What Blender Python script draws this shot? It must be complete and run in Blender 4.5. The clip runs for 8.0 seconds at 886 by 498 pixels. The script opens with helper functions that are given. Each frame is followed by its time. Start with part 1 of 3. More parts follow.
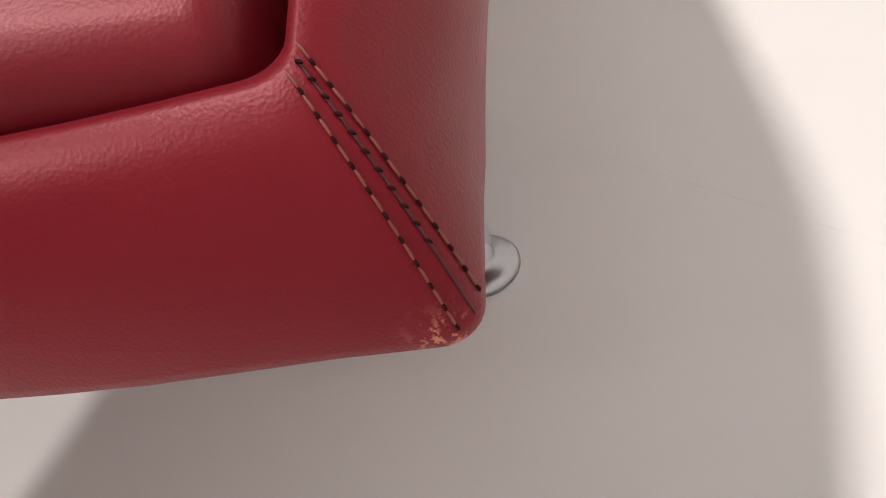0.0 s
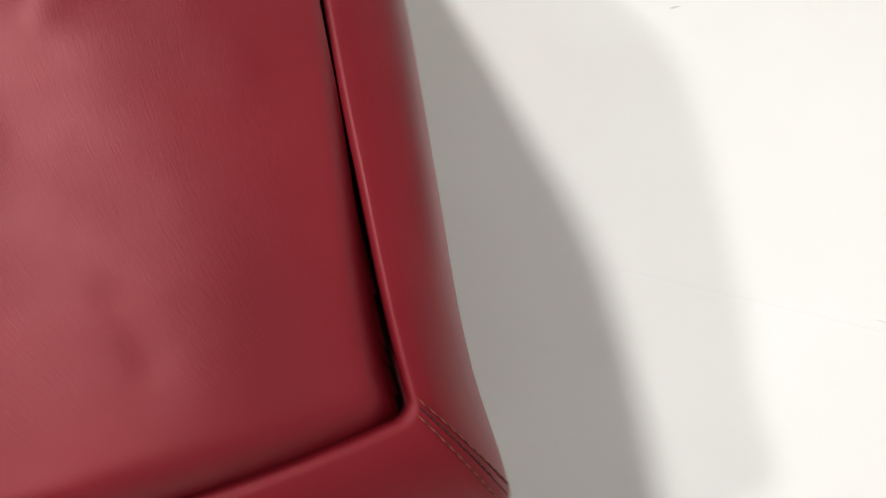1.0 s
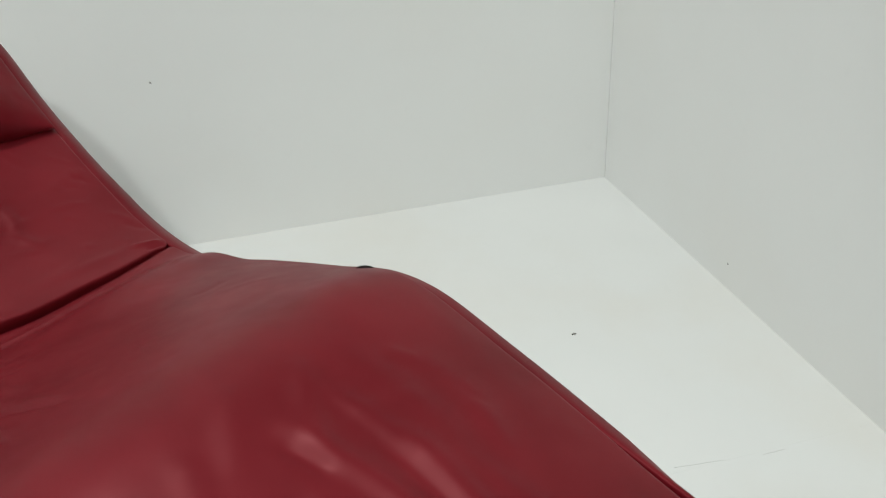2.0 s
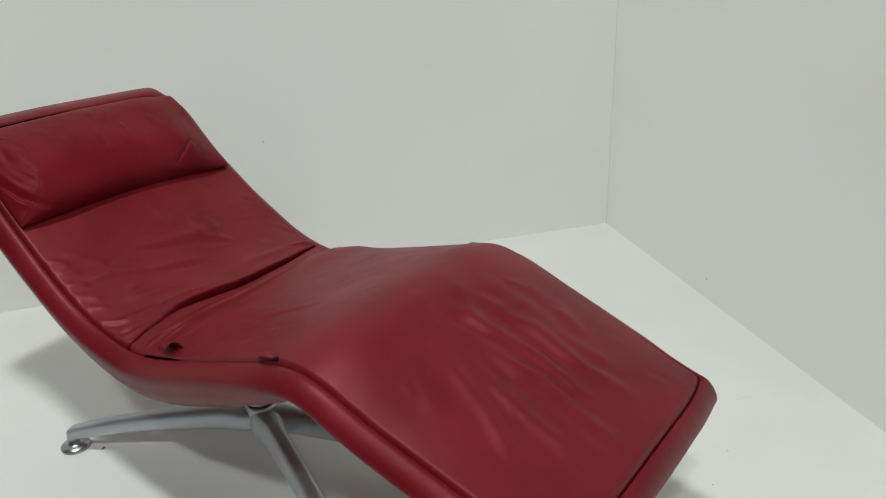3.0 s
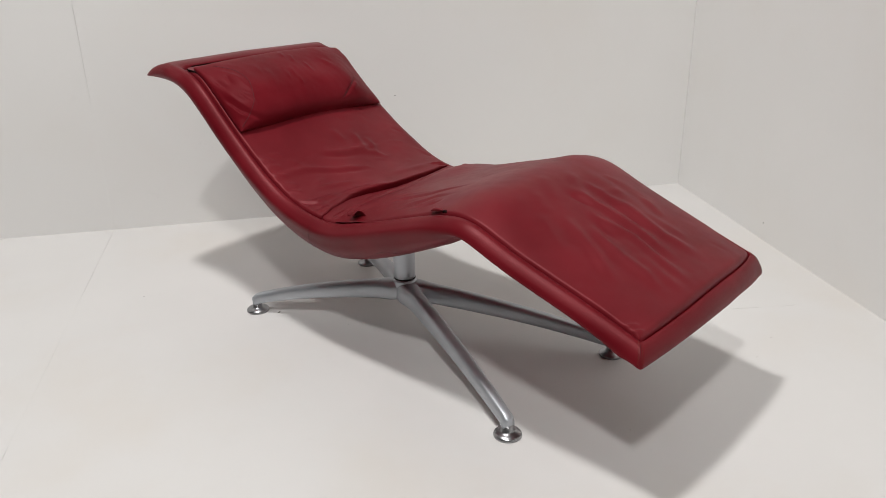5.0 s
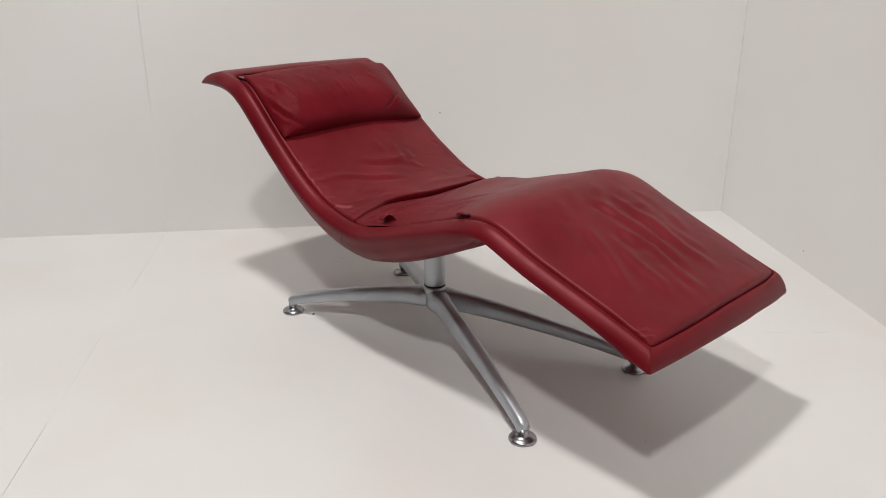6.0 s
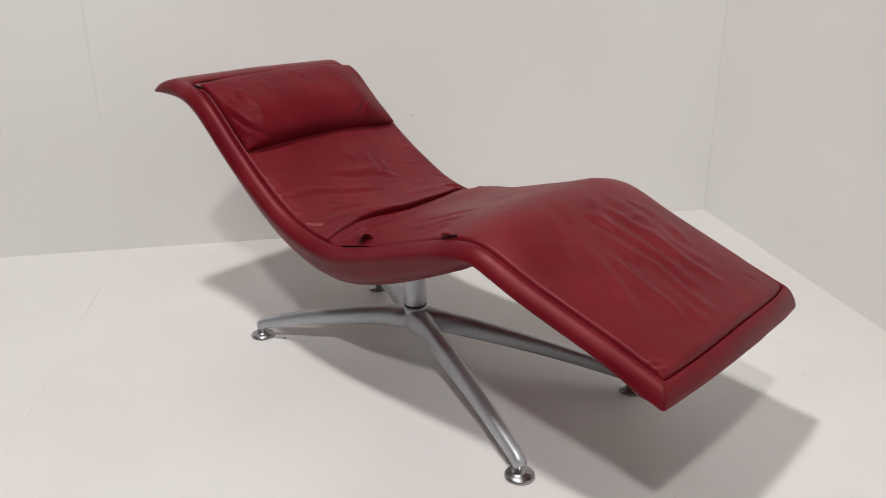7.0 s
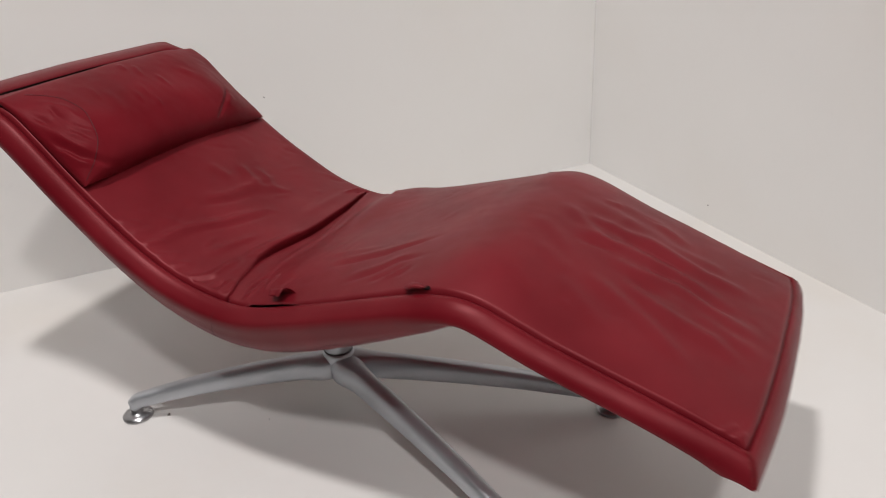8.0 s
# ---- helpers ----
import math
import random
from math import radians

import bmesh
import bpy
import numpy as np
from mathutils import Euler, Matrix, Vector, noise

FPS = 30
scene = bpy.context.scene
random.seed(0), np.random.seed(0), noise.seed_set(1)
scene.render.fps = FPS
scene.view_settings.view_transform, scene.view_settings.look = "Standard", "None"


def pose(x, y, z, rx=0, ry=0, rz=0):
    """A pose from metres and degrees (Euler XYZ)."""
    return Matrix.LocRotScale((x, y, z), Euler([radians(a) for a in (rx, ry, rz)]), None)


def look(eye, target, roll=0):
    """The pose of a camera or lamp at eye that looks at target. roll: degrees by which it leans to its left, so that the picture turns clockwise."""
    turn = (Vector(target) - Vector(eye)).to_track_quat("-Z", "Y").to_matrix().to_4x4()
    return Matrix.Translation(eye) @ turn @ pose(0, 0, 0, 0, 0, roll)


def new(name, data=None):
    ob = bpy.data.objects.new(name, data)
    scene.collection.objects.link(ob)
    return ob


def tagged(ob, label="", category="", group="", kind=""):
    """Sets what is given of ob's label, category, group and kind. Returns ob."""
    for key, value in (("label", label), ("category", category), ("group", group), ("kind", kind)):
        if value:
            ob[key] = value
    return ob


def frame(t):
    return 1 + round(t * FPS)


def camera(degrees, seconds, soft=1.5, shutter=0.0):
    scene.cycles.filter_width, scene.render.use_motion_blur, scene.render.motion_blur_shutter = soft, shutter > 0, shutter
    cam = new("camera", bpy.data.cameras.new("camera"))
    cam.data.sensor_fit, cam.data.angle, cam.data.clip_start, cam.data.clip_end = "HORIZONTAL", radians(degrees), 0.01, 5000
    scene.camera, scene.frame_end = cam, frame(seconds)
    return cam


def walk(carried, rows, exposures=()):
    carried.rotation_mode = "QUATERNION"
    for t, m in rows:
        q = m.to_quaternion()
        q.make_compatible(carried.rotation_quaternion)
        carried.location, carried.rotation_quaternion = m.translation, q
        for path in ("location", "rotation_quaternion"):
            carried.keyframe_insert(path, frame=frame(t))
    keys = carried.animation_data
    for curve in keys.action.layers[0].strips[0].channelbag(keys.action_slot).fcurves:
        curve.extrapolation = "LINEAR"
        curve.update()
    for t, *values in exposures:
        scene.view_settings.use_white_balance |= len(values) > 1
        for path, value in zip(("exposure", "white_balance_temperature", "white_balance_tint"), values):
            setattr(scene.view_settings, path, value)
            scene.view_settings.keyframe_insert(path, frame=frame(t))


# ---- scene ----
from mathutils.bvhtree import BVHTree

# ---- camera and walk ----
cam = camera(57.8, 8.0, soft=0.6, shutter=0.25)
PATH = [
    (0, (0.9229, -0.5840, 0.4445), (0.3066, -0.1527, -0.2145), -18.07),
    (0.5, (0.9235, -0.5799, 0.4486), (0.3184, -0.1402, -0.2152), -17.10),
    (0.7, (0.9244, -0.5833, 0.4613), (0.3197, -0.1433, -0.2026), -17.28),
    (0.8, (0.9286, -0.5899, 0.4897), (0.3486, -0.1226, -0.1775), -16.46),
    (0.9, (0.9294, -0.6181, 0.5717), (0.4478, -0.1129, -0.1444), -14.83),
    (1, (0.9085, -0.6390, 0.6519), (0.5387, -0.0903, -0.0978), -12.62),
    (1.1, (0.8783, -0.6791, 0.7261), (0.5966, -0.0272, 0.0221), -12.23),
    (1.2, (0.8290, -0.7087, 0.7794), (0.6450, -0.0148, 0.0832), -12.19),
    (1.3, (0.7636, -0.7200, 0.8251), (0.6803, -0.0009, 0.1352), -10.24),
    (1.4, (0.7276, -0.7842, 0.8779), (0.7036, -0.0427, 0.2073), -10.27),
    (1.5, (0.6652, -0.8240, 0.9236), (0.6979, -0.0539, 0.2866), -8.88),
    (1.6, (0.6025, -0.8706, 0.9728), (0.6878, -0.0843, 0.3609), -7.65),
    (1.7, (0.542, -0.912, 1.008), (0.823, 0.691, -0.155), -5.7),
    (2.8, (0.072, -1.494, 1.185), (0.56, 0.272, 0.383), -2.2),
    (3, (0.016, -1.593, 1.194), (0.506, 0.174, 0.395), -2.1),
    (3.5, (-0.061, -1.843, 1.202), (0.426, -0.074, 0.405), -2.3),
    (4, (-0.145, -1.997, 1.177), (0.275, -0.21, 0.383), -2.3),
    (4.5, (-0.229, -2.075, 1.159), (0.178, -0.284, 0.366), -2.1),
    (5, (-0.28, -2.139, 1.164), (0.067, -0.33, 0.384), -1),
    (6.5, (-0.189, -2.239, 1.11), (-0.003, -0.371, 0.421), -0.1),
    (7, (-0.233, -2.041, 1.128), (0.063, -0.201, 0.402), -0.8),
    (7.5, (-0.273, -1.835, 1.158), (0.352, -0.149, 0.281), -2),
    (8, (-0.385, -1.496, 1.154), (0.345, 0.144, 0.272), -2.8),
]
walk(cam, [(t, look(eye, target, roll)) for t, eye, target, roll in PATH], [
    (0, 0.74, 6700, 15), (0.7, 0.72, 6700, 15), (1.0, 0.52, 6400, 8), (1.2, 0.43, 6300, 4), (1.5, 0.17, 6100, 0), (1.7, 0.1, 6100, -1),
    (2.8, -0.07, 6150, -1), (3.5, -0.05, 6250, 3), (4.5, 0.0, 6370, 9), (6.5, 0.0, 6550, 12), (8, 0.0, 6550, 13)])

# ---- light: a row of ceiling lamps high in the hall ----
world = bpy.data.worlds.new("hall_world")
world.use_nodes = True
world.node_tree.nodes["Background"].inputs[0].default_value = (1.0, 0.97, 0.93, 1)
world.node_tree.nodes["Background"].inputs[1].default_value = 0.15
scene.world = world


def ceiling_lamp(name, x, y, power, size):
    data = bpy.data.lights.new(name, "AREA")
    data.shape, data.size, data.energy, data.color = "DISK", size, power, (1.0, 0.98, 0.95)
    lamp = new(name, data)
    lamp.matrix_world = pose(x, y, 5.25)
    return lamp


ceiling_lamp("ceiling_lamp", -0.95, -0.60, 160, 0.45)
ceiling_lamp("ceiling_lamp", -1.0, -3.66, 145, 0.45)
ceiling_lamp("ceiling_lamp", -1.0, -6.7, 28, 0.45)

# ---- materials ----


def material(name, color, rough, metal=0.0):
    m = bpy.data.materials.new(name)
    m.use_nodes = True
    b = m.node_tree.nodes["Principled BSDF"]
    b.inputs["Base Color"].default_value = (*color, 1)
    b.inputs["Roughness"].default_value = rough
    b.inputs["Metallic"].default_value = metal
    return m, m.node_tree, b


def node(tree, kind, **values):
    n = tree.nodes.new(kind)
    for key, value in values.items():
        n.inputs[key.replace("_", " ")].default_value = value
    return n


def coords(tree):
    return tree.nodes.new("ShaderNodeTexCoord").outputs["Object"]


def ramp(tree, fac, stops):
    r = tree.nodes.new("ShaderNodeValToRGB")
    e = r.color_ramp.elements
    while len(e) < len(stops):
        e.new(0.5)
    for el, (p, c) in zip(e, stops):
        el.position, el.color = p, (*c, 1)
    tree.links.new(fac, r.inputs[0])
    return r.outputs[0]


def bumped(tree, b, layers):
    """Chains height layers (socket, strength, distance) into the normal."""
    last = None
    for sock, strength, dist in layers:
        n = tree.nodes.new("ShaderNodeBump")
        n.inputs["Strength"].default_value, n.inputs["Distance"].default_value = strength, dist
        tree.links.new(sock, n.inputs["Height"])
        if last:
            tree.links.new(last, n.inputs["Normal"])
        last = n.outputs[0]
    tree.links.new(last, b.inputs["Normal"])


def leather(name, color, rough, gloss, scuff=None):
    m, t, b = material(name, color, rough)
    c = coords(t)
    grain = node(t, "ShaderNodeTexVoronoi", Scale=980.0)
    fine = node(t, "ShaderNodeTexNoise", Scale=850.0, Detail=4.0, Roughness=0.65)
    broad = node(t, "ShaderNodeTexNoise", Scale=7.0, Detail=4.0)
    soft = node(t, "ShaderNodeTexNoise", Scale=38.0, Detail=3.0)
    for n in (grain, fine, broad, soft):
        t.links.new(c, n.inputs["Vector"])
    dark = tuple(v * 0.82 for v in color)
    lite = tuple(min(1, v * 1.15 + 0.004) for v in color)
    col = ramp(t, broad.outputs["Fac"], [(0.3, dark), (0.7, lite)])
    if scuff:
        d = t.nodes.new("ShaderNodeVectorMath")
        d.operation = "DISTANCE"
        t.links.new(c, d.inputs[0])
        d.inputs[1].default_value = scuff
        wear = node(t, "ShaderNodeTexNoise", Scale=260.0, Detail=4.0, Roughness=0.7)
        t.links.new(c, wear.inputs["Vector"])
        near = ramp(t, d.outputs["Value"], [(0.0025, (1, 1, 1)), (0.0085, (0, 0, 0))])
        spots = ramp(t, wear.outputs["Fac"], [(0.53, (0, 0, 0)), (0.60, (1, 1, 1))])
        both = t.nodes.new("ShaderNodeMath")
        both.operation = "MULTIPLY"
        t.links.new(near, both.inputs[0])
        t.links.new(spots, both.inputs[1])
        mix = t.nodes.new("ShaderNodeMix")
        mix.data_type = "RGBA"
        t.links.new(both.outputs[0], mix.inputs["Factor"])
        t.links.new(col, mix.inputs["A"])
        mix.inputs["B"].default_value = (0.42, 0.17, 0.11, 1)
        col = mix.outputs["Result"]
    t.links.new(col, b.inputs["Base Color"])
    r = t.nodes.new("ShaderNodeMapRange")
    t.links.new(soft.outputs["Fac"], r.inputs["Value"])
    r.inputs["To Min"].default_value, r.inputs["To Max"].default_value = rough - 0.06, rough + 0.06
    t.links.new(r.outputs[0], b.inputs["Roughness"])
    b.inputs["Specular IOR Level"].default_value = gloss
    b.inputs["Specular Tint"].default_value = (1.0, 0.40, 0.42, 1)
    layers = [(soft.outputs["Fac"], 0.06, 0.002), (fine.outputs["Fac"], 0.16, 0.0004), (grain.outputs["Distance"], 0.19, 0.0003)]
    bumped(t, b, layers)
    return m


RED = (0.124, 0.0032, 0.0081)
LEATHER = leather("red_leather", RED, 0.46, 0.46)
PILLOW_LEATHER = leather("red_pillow_leather", RED, 0.48, 0.15)
SHELL_LEATHER = leather("red_shell_leather", RED, 0.41, 0.32, (0.917, 0.303, 0.3235))
# Near-black that stands for shade in gaps and groove; also the bolster's strap.
DARK = material("dark_shade_and_strap", (0.010, 0.005, 0.005), 0.95)[0]
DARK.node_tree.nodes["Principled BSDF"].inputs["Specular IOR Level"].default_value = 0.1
THREAD = material("thread", (0.17, 0.040, 0.025), 0.7)[0]
SEAM_RED = material("seam_leather", (0.045, 0.003, 0.005), 0.6)[0]
DARK_THREAD = material("dark_thread", (0.020, 0.004, 0.004), 0.9)[0]
DARK_THREAD.node_tree.nodes["Principled BSDF"].inputs["Specular IOR Level"].default_value = 0.1


def cast_aluminium():
    m, t, b = material("cast_aluminium", (0.50, 0.52, 0.53), 0.5, 0.86)
    c = coords(t)
    n = node(t, "ShaderNodeTexNoise", Scale=600.0, Detail=3.0)
    g = node(t, "ShaderNodeTexNoise", Scale=9.0, Detail=5.0)
    t.links.new(c, n.inputs["Vector"])
    t.links.new(c, g.inputs["Vector"])
    t.links.new(ramp(t, g.outputs["Fac"], [(0.3, (0.46, 0.48, 0.51)), (0.7, (0.54, 0.56, 0.59))]), b.inputs["Base Color"])
    r = t.nodes.new("ShaderNodeMapRange")
    t.links.new(g.outputs["Fac"], r.inputs["Value"])
    r.inputs["To Min"].default_value, r.inputs["To Max"].default_value = 0.43, 0.54
    t.links.new(r.outputs[0], b.inputs["Roughness"])
    bumped(t, b, [(n.outputs["Fac"], 0.08, 0.0005)])
    return m


METAL = cast_aluminium()
CHROME = material("worn_chrome", (0.36, 0.36, 0.37), 0.30, 1.0)[0]
RUBBER = material("black_ring", (0.01, 0.01, 0.012), 0.5)[0]


def paint(name, color, rough, wear=0.05):
    m, t, b = material(name, color, rough)
    c = t.nodes.new("ShaderNodeNewGeometry").outputs["Position"]
    broad = node(t, "ShaderNodeTexNoise", Scale=1.7, Detail=5.0)
    fine = node(t, "ShaderNodeTexNoise", Scale=160.0, Detail=4.0)
    dust = node(t, "ShaderNodeTexNoise", Scale=11.0, Detail=8.0, Roughness=0.75)
    for n in (broad, fine, dust):
        t.links.new(c, n.inputs["Vector"])
    base = ramp(t, broad.outputs["Fac"], [(0.3, tuple(v * (1 - wear * k) for v, k in zip(color, (0.8, 1.1, 1.5)))), (0.5, tuple(v * (1 - 0.4 * wear) for v in color)), (0.7, color)])
    mix = t.nodes.new("ShaderNodeMix")
    mix.data_type = "RGBA"
    t.links.new(ramp(t, dust.outputs["Fac"], [(0.62, (0, 0, 0)), (0.85, (0.35, 0.35, 0.35))]), mix.inputs["Factor"])
    t.links.new(base, mix.inputs["A"])
    mix.inputs["B"].default_value = (*(v * 0.82 for v in color), 1)
    t.links.new(mix.outputs["Result"], b.inputs["Base Color"])
    bumped(t, b, [(broad.outputs["Fac"], 0.05, 0.01), (fine.outputs["Fac"], 0.06, 0.001)])
    return m


FLOOR_PAINT = paint("white_floor_paint", (0.70, 0.688, 0.674), 0.42, 0.07)
WALL_PAINT = paint("white_wall_paint", (0.82, 0.81, 0.795), 0.6, 0.03)
HALL_PAINT = paint("grey_hall_paint", (0.18, 0.18, 0.177), 0.8)
SEAM = material("grey_joint", (0.5, 0.5, 0.49), 0.8)[0]
SCUFF = material("grey_scuff", (0.56, 0.55, 0.53), 0.6)[0]
SPECK = material("dirt", (0.13, 0.115, 0.10), 0.9)[0]

# ---- mesh helpers ----


def mesh_of(name, bm, mat, smooth=True):
    bmesh.ops.recalc_face_normals(bm, faces=bm.faces)
    me = bpy.data.meshes.new(name)
    bm.to_mesh(me)
    bm.free()
    me.materials.append(mat)
    for p in me.polygons:
        p.use_smooth = smooth
    return me


def part(name, bm, mat, parent, label="", smooth=True):
    ob = new(name, mesh_of(name, bm, mat, smooth))
    ob.parent = parent
    if label:
        ob["label"] = label
    return ob


def box(x0, x1, y0, y1, z0, z1, bevel=0.0, segments=2):
    bm = bmesh.new()
    bmesh.ops.create_cube(bm, size=1)
    bmesh.ops.scale(bm, vec=(x1 - x0, y1 - y0, z1 - z0), verts=bm.verts)
    bmesh.ops.translate(bm, vec=((x0 + x1) / 2, (y0 + y1) / 2, (z0 + z1) / 2), verts=bm.verts)
    if bevel:
        bmesh.ops.bevel(bm, geom=bm.edges[:], offset=bevel, segments=segments, profile=0.5, affect="EDGES")
    return bm


def lathe(profile, steps=32, centre=(0, 0)):
    """A turned body from (radius, z) pairs, closed at both ends."""
    bm = bmesh.new()
    rings = []
    for r, z in profile:
        rings.append([bm.verts.new((centre[0] + r * math.cos(2 * math.pi * i / steps), centre[1] + r * math.sin(2 * math.pi * i / steps), z)) for i in range(steps)])
    for a, b in zip(rings, rings[1:]):
        for i in range(steps):
            j = (i + 1) % steps
            bm.faces.new((a[i], a[j], b[j], b[i]))
    bm.faces.new(rings[0])
    bm.faces.new(rings[-1])
    return bm


def loft(rings, close=True):
    """Skins a list of equal closed loops of points."""
    bm = bmesh.new()
    vs = [[bm.verts.new(p) for p in ring] for ring in rings]
    n = len(vs[0])
    for a, b in zip(vs, vs[1:]):
        for i in range(n):
            j = (i + 1) % n
            bm.faces.new((a[i], a[j], b[j], b[i]))
    if close:
        bm.faces.new(vs[0])
        bm.faces.new(vs[-1])
    return bm


def tube(points, radius, steps=6):
    """A thin round cord along points."""
    pts = [Vector(p) for p in points]
    rings = []
    for i, p in enumerate(pts):
        d = (pts[min(i + 1, len(pts) - 1)] - pts[max(i - 1, 0)]).normalized()
        side = d.cross(Vector((0, 0, 1)))
        side = side.normalized() if side.length > 1e-4 else Vector((1, 0, 0))
        up = side.cross(d)
        r = radius * (0.35 if i in (0, len(pts) - 1) else 1)
        rings.append([p + r * (math.cos(2 * math.pi * k / steps) * side + math.sin(2 * math.pi * k / steps) * up) for k in range(steps)])
    return loft(rings)


def smooth01(t):
    t = min(1.0, max(0.0, t))
    return t * t * (3 - 2 * t)


# ---- the setting ----
X_LEFT, X_JOINT, X_WALL = -3.44, -1.008, 1.426
Y_WALL, Y_JOINT = 1.064, -0.131
GAP = 0.00014


def structure(name, bm, mat, label, category, smooth=False):
    return tagged(new(name, mesh_of(name, bm, mat, smooth)), label, category, kind="structure")


floor = structure("floor", box(X_LEFT, X_WALL + 0.1, -4.8, Y_WALL + 0.1, -0.08, -0.014), SEAM, "grey subfloor under white painted floor boards", "floor")
wall_back = structure("wall_back", box(X_LEFT, X_WALL + 0.1, Y_WALL + 0.013, Y_WALL + 0.1, -0.014, 2.5), SEAM, "white painted board partition wall behind the lounge chair", "wall")
wall_side = structure("wall_side", box(X_WALL + 0.013, X_WALL + 0.1, -4.8, Y_WALL + 0.013, -0.014, 2.5), SEAM, "white painted board partition wall at a right angle", "wall")

hall = [("hall_floor", (-9, 9, -12, 7, -0.3, -0.08)), ("ceiling", (-9, 9, -12, 7, 5.6, 5.8)), ("wall_west", (-9.2, -9, -12, 7, -0.3, 5.8)),
        ("wall_east", (9, 9.2, -12, 7, -0.3, 5.8)), ("wall_south", (-9, 9, -12.2, -12, -0.3, 5.8)), ("wall_north", (-9, 9, 7, 7.2, -0.3, 5.8))]
for name, dims in hall:
    structure(name, box(*dims), HALL_PAINT, "plain light grey hall " + name.split("_")[-1].replace("north", "wall").replace("south", "wall").replace("east", "wall").replace("west", "wall"), "hall")

# ---- the lounge chair ----
chair = tagged(new("chaise_longue"), "red leather wave-shaped chaise longue on a four-legged aluminium base", "lounge chair")
SIDE = 0.049
chair.matrix_world = Matrix.Translation((0.802 * SIDE, 0.597 * SIDE, 0)) @ pose(0, 0, 0, 0, 0, -53.33)

# side profile of the rim's top, from head to foot: distance along the chair, height
PROFILE = [(-0.848, 0.716), (-0.765, 0.734), (-0.69, 0.741), (-0.62, 0.733), (-0.565, 0.708), (-0.51, 0.664), (-0.416, 0.582), (-0.294, 0.490),
           (-0.19, 0.434), (-0.085, 0.407), (0.01, 0.407), (0.15, 0.447), (0.318, 0.502), (0.40, 0.527), (0.455, 0.535), (0.51, 0.526), (0.6, 0.490),
           (0.7, 0.455), (0.83, 0.411), (0.887, 0.391), (0.931, 0.3745)]


def spline(points, per=24):
    p = np.array(points, float)
    p = np.vstack([2 * p[0] - p[1], p, 2 * p[-1] - p[-2]])
    out = []
    for i in range(1, len(p) - 2):
        for k in range(per):
            t = k / per
            a, b, c, d = p[i - 1], p[i], p[i + 1], p[i + 2]
            out.append(0.5 * (2 * b + (c - a) * t + (2 * a - 5 * b + 4 * c - d) * t * t + (3 * b - a - 3 * c + d) * t ** 3))
    out.append(p[-2])
    return np.array(out)


CURVE = spline(PROFILE)
for _ in range(40):
    CURVE[1:-1] = 0.5 * CURVE[1:-1] + 0.25 * (CURVE[:-2] + CURVE[2:])
ARC = np.concatenate([[0], np.cumsum(np.linalg.norm(np.diff(CURVE, axis=0), axis=1))])
U_END = float(ARC[-1])
TANG = np.gradient(CURVE, ARC, axis=0)
TANG /= np.linalg.norm(TANG, axis=1)[:, None]


def at_a(a):
    """Arc length at which the profile passes the distance a along the chair."""
    return float(np.interp(a, CURVE[:, 0], ARC))


def on_shell(u, y, n):
    """From arc length, side distance and height over the rim to the chair's own coordinates."""
    u += (0.003 - (0.100 if y > 0 else 0.050) * y * y) * smooth01((u - U_END + 0.18) / 0.18)
    uu = min(max(u, 0.0), U_END)
    x, z = np.interp(uu, ARC, CURVE[:, 0]), np.interp(uu, ARC, CURVE[:, 1])
    tx, tz = np.interp(uu, ARC, TANG[:, 0]), np.interp(uu, ARC, TANG[:, 1])
    e = u - uu
    leg = smooth01((uu - at_a(0.3)) / 0.35)
    outer = 0.3175 - 0.014 * smooth01((uu - at_a(0.5)) / 0.4)
    y -= 0.0025 * smooth01((uu - at_a(0.62)) / 0.24) * min(1.0, max(0.0, (outer - abs(y)) / 0.034))
    if y < 0:
        lean = 0.038 * y * smooth01((uu - at_a(0.33)) / 0.22)
    else:
        leg = smooth01((uu - at_a(0.25)) / 0.32)
        lean = (-0.045 * y * (y / 0.3) * leg + 0.040 * y * math.exp(-((x - 0.13) / 0.16) ** 2)) - 0.03 * y * smooth01((at_a(-0.25) - uu) / 0.15) - 0.055 * y * math.exp(-((x + 0.50) / 0.09) ** 2)
        swell = math.exp(-((x - 0.66) / 0.15) ** 2)
        lean -= 0.006 * y * swell
        y *= 1 + 0.018 * leg + 0.030 * swell - 0.005 * smooth01((uu - U_END + 0.16) / 0.08) + 0.009 * smooth01((uu - U_END + 0.07) / 0.06)
    return Vector((x + tx * e - tz * n, y, z + tz * e + tx * n + lean))


def half_width(u):
    return 0.3175 - 0.014 * smooth01((u - at_a(0.5)) / 0.4)


def head_bulge(u, y):
    k = smooth01((0.22 - u) / 0.22)
    return -0.012 * k * (1 - (y / 0.316) ** 2)


LONG, SHORT, CORNER = 150, 30, 7
FOOT_WIDE = 0.70


def head_in(d):
    """How far a rim line with the inset d lies behind the head's edge: the rim is broad there."""
    return 4.05 * min(d, 0.05) + 0.9 * max(0.0, d - 0.05)


def side_in(u, d, right=False):
    """The rim along the sides, a little narrower by the foot, most of all on one side."""
    if right:
        return (0.92 - 0.30 * smooth01((u - U_END + 0.30) / 0.26)) * d
    return (0.80 - 0.03 * smooth01((u - U_END + 0.25) / 0.2)) * d


def foot_radius(d):
    """The rim's corners by the foot: rounded outside, nearly square along the groove."""
    return 0.009 - 0.03 * min(d, 0.042)


